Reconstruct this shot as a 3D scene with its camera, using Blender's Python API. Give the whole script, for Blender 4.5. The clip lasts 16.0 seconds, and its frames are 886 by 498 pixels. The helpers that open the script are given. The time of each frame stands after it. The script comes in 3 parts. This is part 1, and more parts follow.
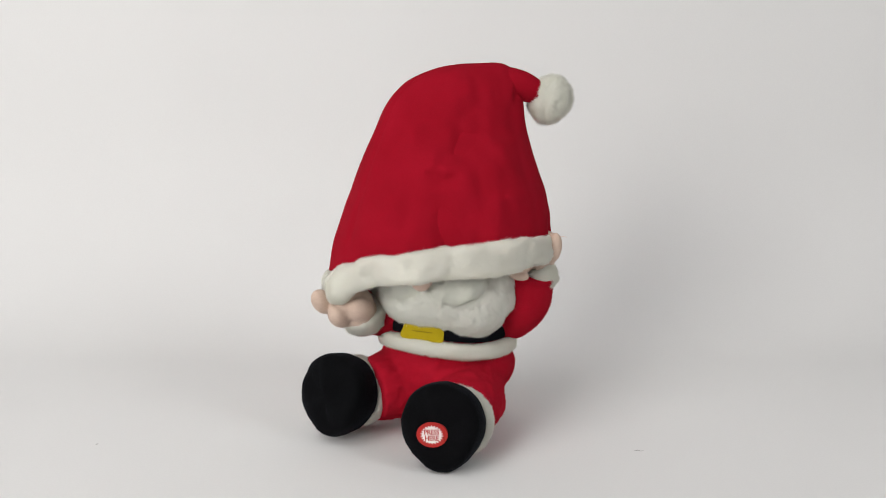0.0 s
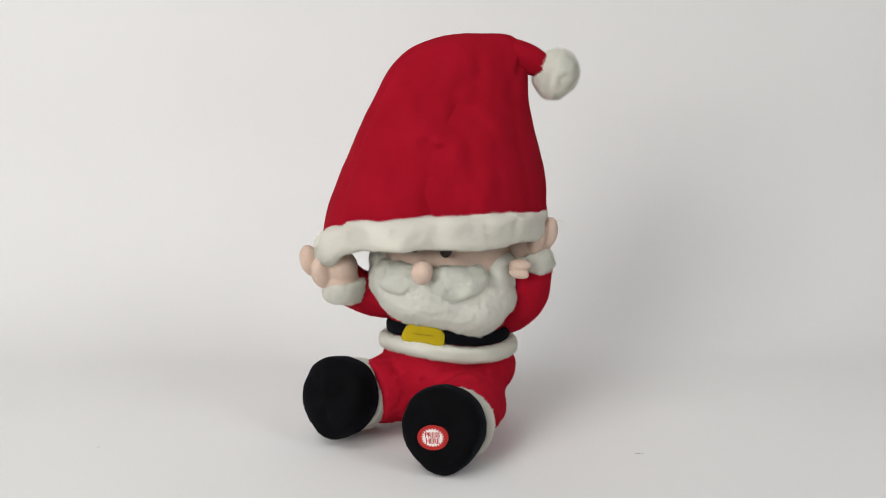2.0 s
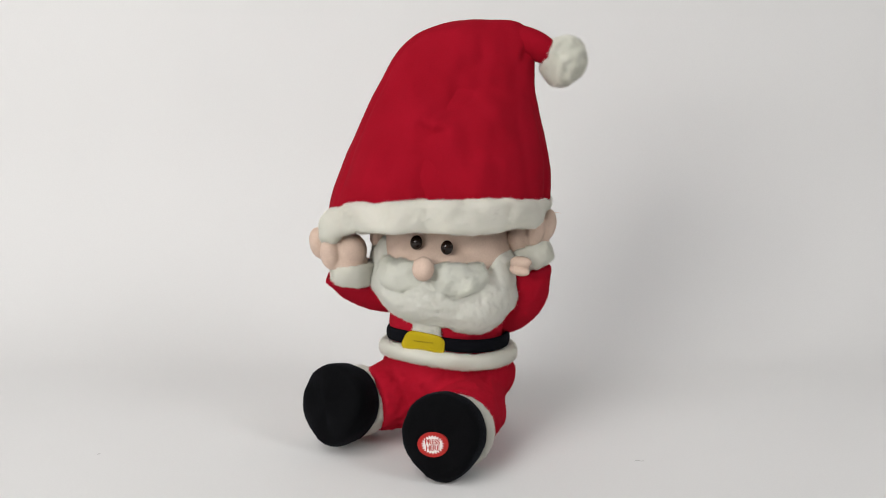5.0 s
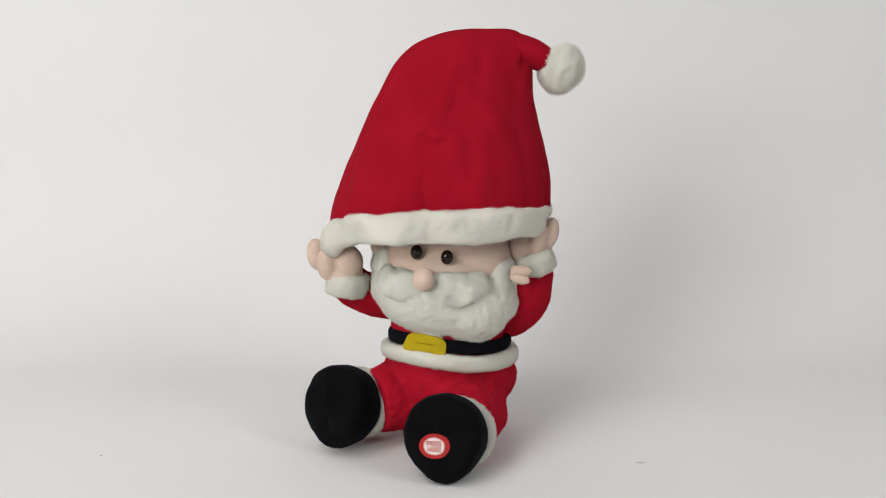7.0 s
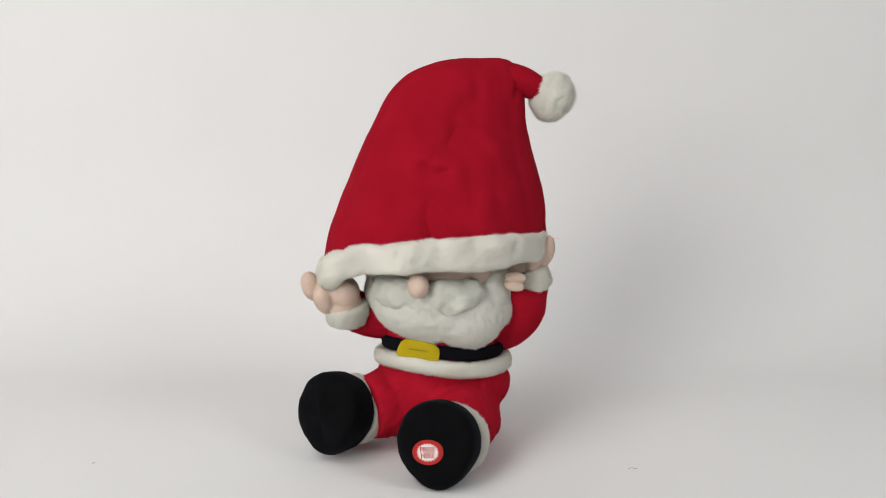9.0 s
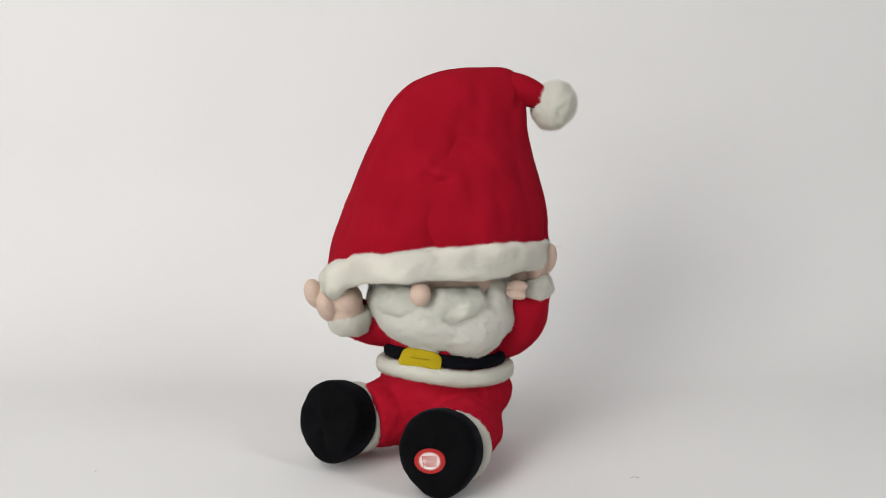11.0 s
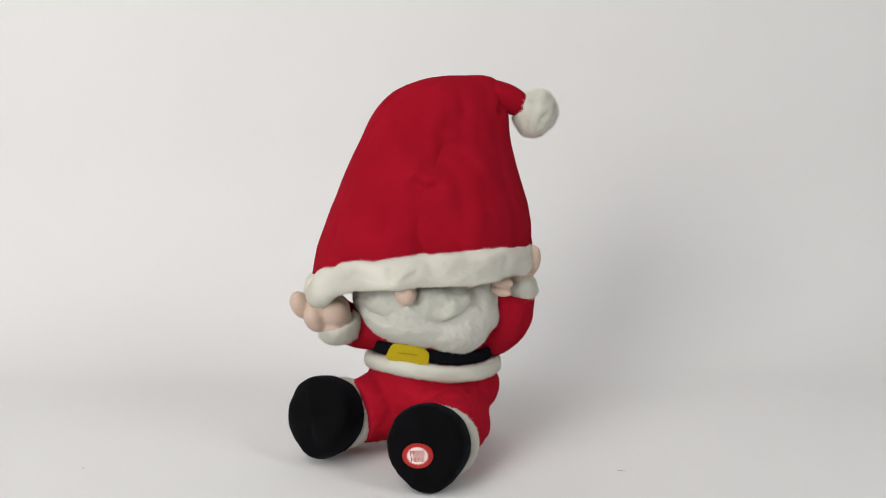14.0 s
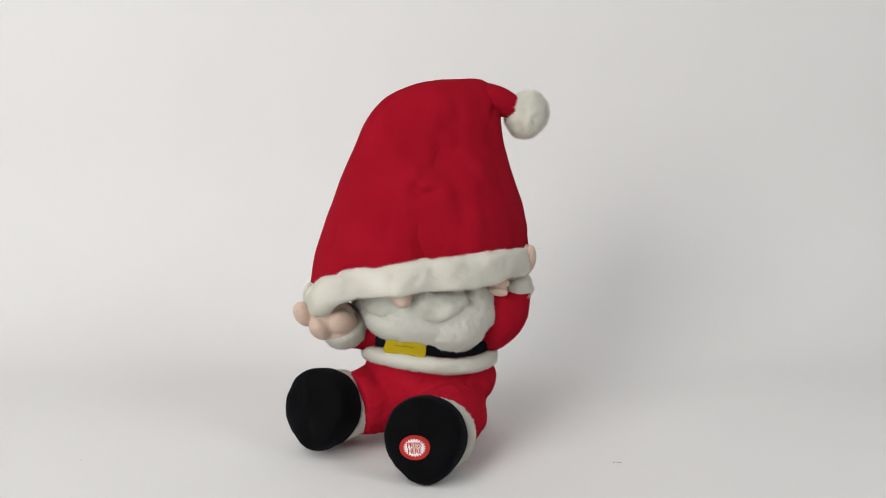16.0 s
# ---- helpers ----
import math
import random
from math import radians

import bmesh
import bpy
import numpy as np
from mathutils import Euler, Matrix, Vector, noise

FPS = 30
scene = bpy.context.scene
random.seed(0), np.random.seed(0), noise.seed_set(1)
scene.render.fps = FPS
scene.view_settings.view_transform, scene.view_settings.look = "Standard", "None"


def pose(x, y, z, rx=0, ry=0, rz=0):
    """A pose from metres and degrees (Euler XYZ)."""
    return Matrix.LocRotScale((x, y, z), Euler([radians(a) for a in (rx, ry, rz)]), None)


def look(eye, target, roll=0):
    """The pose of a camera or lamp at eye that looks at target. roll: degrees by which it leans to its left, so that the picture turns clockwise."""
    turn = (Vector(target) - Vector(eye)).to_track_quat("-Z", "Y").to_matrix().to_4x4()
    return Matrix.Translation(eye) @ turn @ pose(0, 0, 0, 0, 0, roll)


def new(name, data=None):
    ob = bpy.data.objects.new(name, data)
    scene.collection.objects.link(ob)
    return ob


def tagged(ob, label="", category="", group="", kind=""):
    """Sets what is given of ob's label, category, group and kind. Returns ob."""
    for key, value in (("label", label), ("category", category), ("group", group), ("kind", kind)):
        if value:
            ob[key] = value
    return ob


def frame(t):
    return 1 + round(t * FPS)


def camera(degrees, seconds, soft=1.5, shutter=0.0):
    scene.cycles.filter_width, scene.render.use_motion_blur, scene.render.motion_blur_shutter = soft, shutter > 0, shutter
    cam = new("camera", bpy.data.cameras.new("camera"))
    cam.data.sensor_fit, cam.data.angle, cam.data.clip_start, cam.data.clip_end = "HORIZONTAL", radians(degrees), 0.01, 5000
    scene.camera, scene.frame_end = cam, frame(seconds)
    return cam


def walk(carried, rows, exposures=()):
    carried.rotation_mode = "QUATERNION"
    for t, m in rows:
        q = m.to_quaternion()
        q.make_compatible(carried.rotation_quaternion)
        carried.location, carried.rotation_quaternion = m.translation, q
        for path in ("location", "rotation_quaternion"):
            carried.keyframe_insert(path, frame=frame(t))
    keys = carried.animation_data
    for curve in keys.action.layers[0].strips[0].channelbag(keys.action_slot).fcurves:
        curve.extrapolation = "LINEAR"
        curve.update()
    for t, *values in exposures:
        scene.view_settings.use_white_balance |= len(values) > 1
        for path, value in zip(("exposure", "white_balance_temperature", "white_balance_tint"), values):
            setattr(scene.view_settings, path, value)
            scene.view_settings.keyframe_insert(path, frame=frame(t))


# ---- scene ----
# A plush Santa doll sits on a white paper sweep and lifts and lowers its big hat.
cam = camera(55, 16.0, soft=0.8)
walk(cam, [(t, pose(0, -0.753 - 0.001 * t, 0.30, rx, 0, rz)) for t, rx, rz in [
    (0.0, 80.937, -0.16), (0.5, 80.968, -0.104), (1.0, 80.981, 0.01), (1.5, 81.183, -0.105), (2.0, 81.177, -0.106),
    (2.5, 81.208, -0.126), (3.0, 81.449, -0.165), (3.5, 81.613, -0.223), (4.0, 81.568, -0.109), (4.2, 81.595, -0.108),
    (6.3, 81.87, -0.096), (6.5, 81.896, -0.094), (7.0, 81.87, 0.0), (7.5, 81.92, -0.134), (8.0, 81.989, -0.363),
    (8.5, 82.097, -0.459), (9.0, 82.318, -0.46), (9.2, 82.382, -0.445), (11.3, 83.056, -0.288), (11.5, 83.12, -0.273),
    (12.0, 83.094, -0.293), (12.5, 83.087, -0.408), (13.0, 82.928, -0.77), (13.5, 82.788, -0.999), (14.0, 82.667, -1.171),
    (14.5, 82.355, -1.248), (15.0, 82.234, -1.325), (15.5, 82.246, -1.326), (16.0, 82.201, -1.384)]])

# ---- light: unseen closed white room, two soft lamps in front, broad added overhead fill ----
world = bpy.data.worlds.new("world")
scene.world = world
world.use_nodes = True
world.node_tree.nodes["Background"].inputs[0].default_value = (0.9, 0.95, 1.0, 1)
world.node_tree.nodes["Background"].inputs[1].default_value = 0.2
scene.view_settings.exposure = 0.17


def area(name, eye, target, size, watts, colour, size_y=0):
    data = bpy.data.lights.new(name, "AREA")
    data.size, data.energy, data.color = size, watts, colour
    if size_y:
        data.shape, data.size_y = "RECTANGLE", size_y
    ob = new(name, data)
    ob.matrix_world = look(eye, target)
    return ob


area("lamp_left", (-1.20, -1.66, 0.84), (-0.08, 0.0, 0.14), 0.90, 25, (1.0, 0.985, 0.965))
area("lamp_right", (1.25, -0.85, 1.20), (-0.35, -0.2, 0.05), 0.60, 6, (0.96, 0.98, 1.0))
# Added overhead fill without a known source; brightens the floor, mostly front left.
area("fill_overhead", (-1.0, -1.05, 2.25), (-0.45, -0.55, 0.0), 1.2, 16.5, (0.985, 0.99, 1.0))


# ---- materials ----
def nodes_of(name):
    m = bpy.data.materials.new(name)
    m.use_nodes = True
    return m, m.node_tree.nodes, m.node_tree.links, m.node_tree.nodes["Principled BSDF"]


def cloth(name, low, high, rough=0.9, sheen=0.35, tint=(1, 1, 1), big=22.0, fine=900.0, bump=0.25, depth=0.0006, spread=0.0, through_light=0.0, gloss=0.2):
    """Pile fabric: colour drifts at a broad and a fine scale, the pile gives a fine relief and a sheen."""
    m, n, l, p = nodes_of(name)
    co = n.new("ShaderNodeTexCoord")
    a, b = n.new("ShaderNodeTexNoise"), n.new("ShaderNodeTexNoise")
    a.inputs["Scale"].default_value, a.inputs["Detail"].default_value = big, 4
    b.inputs["Scale"].default_value, b.inputs["Detail"].default_value = fine, 2
    mix = n.new("ShaderNodeMath")
    mix.operation = "MULTIPLY_ADD"
    mix.inputs[1].default_value = 0.55
    half = n.new("ShaderNodeMath")
    half.operation = "MULTIPLY"
    half.inputs[1].default_value = 0.45
    ramp = n.new("ShaderNodeValToRGB")
    ramp.color_ramp.elements[0].position, ramp.color_ramp.elements[1].position = 0.3, 0.7
    ramp.color_ramp.elements[0].color, ramp.color_ramp.elements[1].color = (*low, 1), (*high, 1)
    bp = n.new("ShaderNodeBump")
    bp.inputs["Strength"].default_value, bp.inputs["Distance"].default_value = bump, depth
    l.new(co.outputs["Object"], a.inputs["Vector"])
    l.new(co.outputs["Object"], b.inputs["Vector"])
    l.new(b.outputs["Fac"], half.inputs[0])
    l.new(a.outputs["Fac"], mix.inputs[0])
    l.new(half.outputs[0], mix.inputs[2])
    l.new(mix.outputs[0], ramp.inputs["Fac"])
    geo, span, tone = n.new("ShaderNodeNewGeometry"), n.new("ShaderNodeMapRange"), n.new("ShaderNodeMixRGB")
    span.inputs["To Min"].default_value, span.inputs["To Max"].default_value = 1 - spread, 1.0
    tone.blend_type = "MULTIPLY"
    tone.inputs[0].default_value = 1.0
    l.new(geo.outputs["Random Per Island"], span.inputs["Value"])
    l.new(ramp.outputs["Color"], tone.inputs[1])
    l.new(span.outputs["Result"], tone.inputs[2])
    l.new(tone.outputs[0], p.inputs["Base Color"])
    l.new(b.outputs["Fac"], bp.inputs["Height"])
    l.new(bp.outputs["Normal"], p.inputs["Normal"])
    if through_light:
        tl, both = n.new("ShaderNodeBsdfTranslucent"), n.new("ShaderNodeMixShader")
        both.inputs[0].default_value = through_light
        l.new(tone.outputs[0], tl.inputs["Color"])
        l.new(p.outputs[0], both.inputs[1])
        l.new(tl.outputs[0], both.inputs[2])
        l.new(both.outputs[0], n["Material Output"].inputs["Surface"])
    p.inputs["Roughness"].default_value = rough
    p.inputs["Specular IOR Level"].default_value = gloss
    p.inputs["Sheen Weight"].default_value = sheen
    p.inputs["Sheen Roughness"].default_value = 0.45
    p.inputs["Sheen Tint"].default_value = (*tint, 1)
    return m


RED_HAT = cloth("red_velour", (0.30, 0.0045, 0.014), (0.385, 0.007, 0.022), spread=0.10, through_light=0.12, gloss=0.04, bump=0.1, sheen=0.02, tint=(1, 0.25, 0.3))
RED_SUIT = cloth("red_plush", (0.52, 0.009, 0.028), (0.64, 0.018, 0.046), spread=0.05, through_light=0.3, gloss=0.05, bump=0.1, sheen=0.03, tint=(1, 0.4, 0.45))
WHITE_FUR = cloth("white_fur", (0.965, 0.957, 0.885), (0.985, 0.98, 0.92), spread=0.02, through_light=0.5, sheen=0.2, big=40, bump=0.0)
BEARD_FUR = cloth("beard_fur", (0.96, 0.962, 0.90), (0.985, 0.985, 0.93), spread=0.02, through_light=0.5, sheen=0.2, big=40, bump=0.0)
SKIN_CLOTH = cloth("peach_velour", (0.65, 0.49, 0.39), (0.77, 0.60, 0.495), through_light=0.15, sheen=0.2, bump=0.08, big=60, fine=700, spread=0.04)
STITCH = cloth("brown_thread", (0.30, 0.19, 0.14), (0.40, 0.26, 0.19), sheen=0.0)
BLACK_PLUSH = cloth("black_plush", (0.0025, 0.0025, 0.003), (0.006, 0.006, 0.007), spread=0.3, gloss=0.05, sheen=0.05, tint=(0.6, 0.65, 0.8))
BLACK_FELT = cloth("black_felt", (0.003, 0.003, 0.0045), (0.006, 0.0065, 0.009), gloss=0.05, sheen=0.0)
YELLOW_FELT = cloth("yellow_felt", (0.38, 0.28, 0.004), (0.48, 0.36, 0.010), sheen=0.1, tint=(1, 0.9, 0.3), fine=1500)
OLIVE_THREAD = cloth("olive_thread", (0.16, 0.11, 0.004), (0.22, 0.15, 0.006), sheen=0.0)
BADGE_RED = cloth("badge_red", (0.34, 0.018, 0.015), (0.42, 0.028, 0.024), sheen=0.02, fine=2500, bump=0.1)
BADGE_WHITE = cloth("badge_white", (0.70, 0.68, 0.65), (0.78, 0.76, 0.73), sheen=0.02, fine=2500, bump=0.1)
PAPER = cloth("white_paper", (0.715, 0.708, 0.70), (0.745, 0.738, 0.73), rough=0.75, sheen=0.0, big=3.0, fine=500, bump=0.03, depth=0.0003)
# For the unseen room; its grey level limits how much light bounces back.
PLASTER = cloth("white_plaster", (0.52, 0.51, 0.50), (0.58, 0.57, 0.56), rough=0.9, sheen=0.0, big=2.0, fine=60, bump=0.1, depth=0.002)
LINT = cloth("grey_lint", (0.35, 0.34, 0.33), (0.5, 0.49, 0.47), sheen=0.1)
EYE, _n, _l, _p = nodes_of("eye_plastic")
_p.inputs["Base Color"].default_value = (0.012, 0.006, 0.004, 1)
_p.inputs["Roughness"].default_value = 0.08
_p.inputs["Specular IOR Level"].default_value = 0.3


# ---- mesh tools ----
rng = np.random.default_rng(7)


def grid_faces(rows, cols, closed=True):
    """Quads between rows of cols points."""
    out = []
    for i in range(rows - 1):
        for j in range(cols if closed else cols - 1):
            k = (j + 1) % cols
            out.append((i * cols + j, i * cols + k, (i + 1) * cols + k, (i + 1) * cols + j))
    return out


def ellipsoid(c, r, n=24, turn=None):
    """Vertices and faces of an ellipsoid; turn is a 3x3 matrix."""
    th = np.linspace(0, 2 * np.pi, 2 * n, endpoint=False)
    ph = np.linspace(-np.pi / 2, np.pi / 2, n + 1)[1:-1]
    v = np.array([[np.cos(p) * np.cos(t), np.cos(p) * np.sin(t), np.sin(p)] for p in ph for t in th])
    v = np.vstack([v, [[0, 0, -1], [0, 0, 1]]]) * np.array(r)
    if turn is not None:
        v = v @ np.array(turn).T
    f = grid_faces(n - 1, 2 * n)
    s, m = len(v) - 2, 2 * n
    f += [(s, (j + 1) % m, j) for j in range(m)]
    f += [(s + 1, (n - 2) * m + j, (n - 2) * m + (j + 1) % m) for j in range(m)]
    return v + np.array(c), f


def tube(path, radii, n=24, caps=True, flat=1.0):
    """A tube of round or flattened section along a path of points."""
    path = np.array(path, float)
    tan = np.gradient(path, axis=0)
    v = []
    side = np.array([0.0, 1.0, 0.0])
    for p, t, r in zip(path, tan, radii):
        t = t / np.linalg.norm(t)
        a = side - t * np.dot(side, t)
        a /= np.linalg.norm(a)
        b = np.cross(t, a)
        for k in range(n):
            q = 2 * np.pi * k / n
            v.append(p + r * (np.cos(q) * a * flat + np.sin(q) * b))
    f = grid_faces(len(path), n)
    if caps:
        v += [path[0], path[-1]]
        s = len(v) - 2
        f += [(s, (j + 1) % n, j) for j in range(n)]
        f += [(s + 1, (len(path) - 1) * n + j, (len(path) - 1) * n + (j + 1) % n) for j in range(n)]
    return np.array(v), f


def smooth_path(points, n):
    """A Catmull-Rom line through points."""
    p = np.array(points, float)
    p = np.vstack([2 * p[0] - p[1], p, 2 * p[-1] - p[-2]])
    out = []
    for u in np.linspace(0, len(p) - 3 - 1e-6, n):
        i, s = int(u), u - int(u)
        a, b, c, d = p[i:i + 4]
        out.append(0.5 * (2 * b + (c - a) * s + (2 * a - 5 * b + 4 * c - d) * s * s + (3 * b - a - 3 * c + d) * s ** 3))
    return np.array(out)


def merged(*pieces):
    v, f, k = [], [], 0
    for pv, pf in pieces:
        v.append(np.array(pv))
        f += [tuple(i + k for i in q) for q in pf]
        k += len(pv)
    return np.vstack(v), f


def blob(pieces, voxel=0.0016, rounds=6):
    """One closed skin round several overlapping solids, with softened seams."""
    v, f = merged(*pieces)
    me = bpy.data.meshes.new("blob")
    me.from_pydata(v.tolist(), [], f)
    ob = new("blob", me)
    a = ob.modifiers.new("skin", "REMESH")
    a.mode, a.voxel_size = "VOXEL", voxel
    b = ob.modifiers.new("soften", "SMOOTH")
    b.iterations, b.factor = rounds, 0.5
    out = bpy.data.meshes.new_from_object(ob.evaluated_get(bpy.context.evaluated_depsgraph_get()))
    v = np.empty(len(out.vertices) * 3)
    out.vertices.foreach_get("co", v)
    f = [tuple(p.vertices) for p in out.polygons]
    for m in (out, ):
        bpy.data.meshes.remove(m)
    bpy.data.objects.remove(ob)
    bpy.data.meshes.remove(me)
    return v.reshape(-1, 3), f


def swirl(p, size):
    """A smooth field of directions, for the lie of the pile."""
    q = p / size
    x = np.sin(q[:, 0] * 1.3 + 2.1 * np.sin(q[:, 1] * 0.9 + 1.0)) + np.sin(q[:, 2] * 1.7 + 0.4)
    y = np.sin(q[:, 1] * 1.5 + 1.7 * np.sin(q[:, 2] * 1.1 + 2.0)) + np.sin(q[:, 0] * 1.9 + 1.4)
    z = np.sin(q[:, 2] * 1.2 + 1.9 * np.sin(q[:, 0] * 1.0 + 0.3)) + np.sin(q[:, 1] * 1.6 + 2.4)
    return np.stack([x, y, z], 1) * 0.5


def pile(me, spec):
    """Hairs for a mesh: count, length, width, lean, clump size, mess. Returns hair vertices, three a hair, and normals that follow the skin."""
    count, length, width, lean, clump, mess = spec
    me.calc_loop_triangles()
    tri = np.empty(len(me.loop_triangles) * 3, np.int32)
    me.loop_triangles.foreach_get("vertices", tri)
    tri = tri.reshape(-1, 3)
    v = np.empty(len(me.vertices) * 3)
    me.vertices.foreach_get("co", v)
    v = v.reshape(-1, 3)
    vn = np.empty(len(me.vertices) * 3)
    me.vertex_normals.foreach_get("vector", vn)
    vn = vn.reshape(-1, 3)
    a, b, c = v[tri[:, 0]], v[tri[:, 1]], v[tri[:, 2]]
    ar = np.linalg.norm(np.cross(b - a, c - a), axis=1)
    pick = rng.choice(len(tri), count, p=ar / ar.sum())
    u, w = rng.random(count), rng.random(count)
    flip = u + w > 1
    u[flip], w[flip] = 1 - u[flip], 1 - w[flip]
    k = np.stack([1 - u - w, u, w], 1)[:, :, None]
    p = (v[tri[pick]] * k).sum(1)
    n = (vn[tri[pick]] * k).sum(1)
    n /= np.linalg.norm(n, axis=1)[:, None] + 1e-9
    d = np.array(lean) + swirl(p, clump) * mess + rng.normal(0, 0.3, (count, 3))
    d -= n * (d * n).sum(1)[:, None]
    d = d / (np.linalg.norm(d, axis=1)[:, None] + 1e-9) + n * rng.uniform(0.15, 0.75, count)[:, None]
    d /= np.linalg.norm(d, axis=1)[:, None]
    s = np.cross(d, n) + rng.normal(0, 0.12, (count, 3))
    s /= np.linalg.norm(s, axis=1)[:, None] + 1e-9
    ln = (length * rng.uniform(0.45, 1.25, count))[:, None]
    base = p - n * length * 0.1
    face = np.where((np.cross(s, d) * n).sum(1) > 0, 1.0, -1.0)[:, None]
    hair = np.stack([base - s * face * width / 2, base + s * face * width / 2, base + d * ln], 1).reshape(-1, 3)
    soft = n + d * 0.30 + rng.normal(0, 0.12, (count, 3))
    soft /= np.linalg.norm(soft, axis=1)[:, None]
    return hair, np.repeat(soft, 3, axis=0)


def part(name, shape, material, parent, label="", at=None, fur=None, smooth=True, tufts=None):
    """One mesh object out of (vertices, faces), with its pile, under parent."""
    v, f = shape
    me = bpy.data.meshes.new(name)
    me.from_pydata(np.array(v).tolist(), [], f)
    me.update()
    if fur and tufts:
        # uneven tufts under the pile
        for p in me.vertices:
            q = p.co / tufts[0]
            p.co += p.normal * tufts[1] * (noise.noise(q) + 0.6 * noise.noise(q * 2.3 + Vector((7, 1, 4))))
        me.update()
        v = np.array([tuple(p.co) for p in me.vertices])
    if smooth:
        me.shade_smooth()
    if fur:
        hair, hair_normals = pile(me, fur)
        skin_normals = np.empty(len(me.vertices) * 3)
        me.vertex_normals.foreach_get("vector", skin_normals)
        k = len(v)
        nv, nf = np.vstack([v, hair]), [tuple(q) for q in f]
        nf += [(k + 3 * i, k + 3 * i + 1, k + 3 * i + 2) for i in range(len(hair) // 3)]
        me.clear_geometry()
        me.from_pydata(nv.tolist(), [], nf)
        me.update()
        me.shade_smooth()
        me.normals_split_custom_set_from_vertices(np.vstack([skin_normals.reshape(-1, 3), hair_normals]).tolist())
    me.materials.append(material)
    ob = new(name, me)
    if at is not None:
        ob.matrix_basis = at
    ob.parent = parent
    if label:
        tagged(ob, label)
    return ob


def turn3(rx=0, ry=0, rz=0):
    return np.array(Euler([radians(a) for a in (rx, ry, rz)]).to_matrix())


def ring(centre, a, b, half_height, half_thick, n=96, m=18, dz=None, grow=None):
    """A soft band round an ellipse; dz(angle) lifts it, grow(angle) scales its section."""
    v = []
    for i in range(n):
        q = 2 * np.pi * i / n
        g = grow(q) if grow else 1.0
        out = np.array([np.cos(q) / a, np.sin(q) / b, 0])
        out /= np.linalg.norm(out)
        mid = np.array([a * np.cos(q), b * np.sin(q), dz(q) if dz else 0.0])
        for j in range(m):
            w = 2 * np.pi * j / m
            cw, sw = np.cos(w), np.sin(w)
            r = (abs(cw) ** 2.6 + abs(sw) ** 2.6) ** (-1 / 2.6)
            v.append(np.array(centre) + mid + out * cw * r * half_thick * g + np.array([0, 0, sw * r * half_height * g]))
    f = []
    for i in range(n):
        for j in range(m):
            k, l2 = (i + 1) % n, (j + 1) % m
            f.append((i * m + j, k * m + j, k * m + l2, i * m + l2))
    return np.array(v), f


# ---- the unseen added room and the paper sweep ----
def slab(name, lo, hi, material):
    x0, y0, z0 = lo
    x1, y1, z1 = hi
    v = [(x, y, z) for x in (x0, x1) for y in (y0, y1) for z in (z0, z1)]
    f = [(0, 1, 3, 2), (4, 6, 7, 5), (0, 4, 5, 1), (2, 3, 7, 6), (0, 2, 6, 4), (1, 5, 7, 3)]
    return part(name, (v, f), material, None, smooth=False)


# Room added out of view to enclose the set and bounce light.
for nm, lo, hi in (("floor", (-2.4, -2.6, -0.12), (2.4, 1.4, -0.004)), ("ceiling", (-2.4, -2.6, 2.5), (2.4, 1.4, 2.6)),
                   ("wall_north", (-2.4, 1.4, -0.12), (2.4, 1.5, 2.6)), ("wall_south", (-2.4, -2.7, -0.12), (2.4, -2.6, 2.6)),
                   ("wall_west", (-2.5, -2.6, -0.12), (-2.4, 1.4, 2.6)), ("wall_east", (2.4, -2.6, -0.12), (2.5, 1.4, 2.6))):
    tagged(slab(nm, lo, hi, PLASTER), "unseen added pale painted " + nm.split("_")[0] + " of the room", nm.split("_")[0], kind="structure")


def sweep():
    """Seamless white paper: flat below, a wide bend, upright behind, with a slight waviness."""
    R, back = 0.30, 0.56
    prof = [(y, 0.0) for y in np.linspace(-1.6, back - R, 30)]
    prof += [(back - R + R * math.sin(a), R - R * math.cos(a)) for a in np.linspace(0, math.pi / 2, 16)[1:]]
    prof += [(back, z) for z in np.linspace(R, 1.9, 24)[1:]]
    prof = np.array(prof)
    t = np.gradient(prof, axis=0)
    t /= np.linalg.norm(t, axis=1)[:, None]
    nrm = np.stack([t[:, 1], -t[:, 0]], 1)
    xs = np.linspace(-1.7, 1.7, 60)
    top, low = [], []
    for (y, z), (ny, nz) in zip(prof, nrm):
        for x in xs:
            wave = 0.0012 * noise.noise(Vector((x * 1.5, y * 0.4, z * 2))) if z > 0.25 else 0.0
            top.append((x, y + wave, z))
            low.append((x, y + ny * 0.002 + wave, z + nz * 0.002))
    n, c = len(prof), len(xs)
    f = [tuple(reversed(q)) for q in grid_faces(n, c, False)]
    f2 = [tuple(i + n * c for i in q) for q in grid_faces(n, c, False)]
    return np.array(top + low), f + f2


tagged(part("backdrop", sweep(), PAPER, None), "seamless white paper sweep, matt and slightly uneven", "backdrop", kind="structure")

# ---- the plush Santa doll, built in moving parts ----
toy = tagged(new("plush_doll"), "red and white plush Santa doll seated on white paper", "plush toy")
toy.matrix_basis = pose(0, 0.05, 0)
SUIT_PILE = (60000, 0.0024, 0.00045, (0, 0, -0.5), 0.012, 0.5)

body_at = pose(0.005, 0, 0, 0, 0, -18)


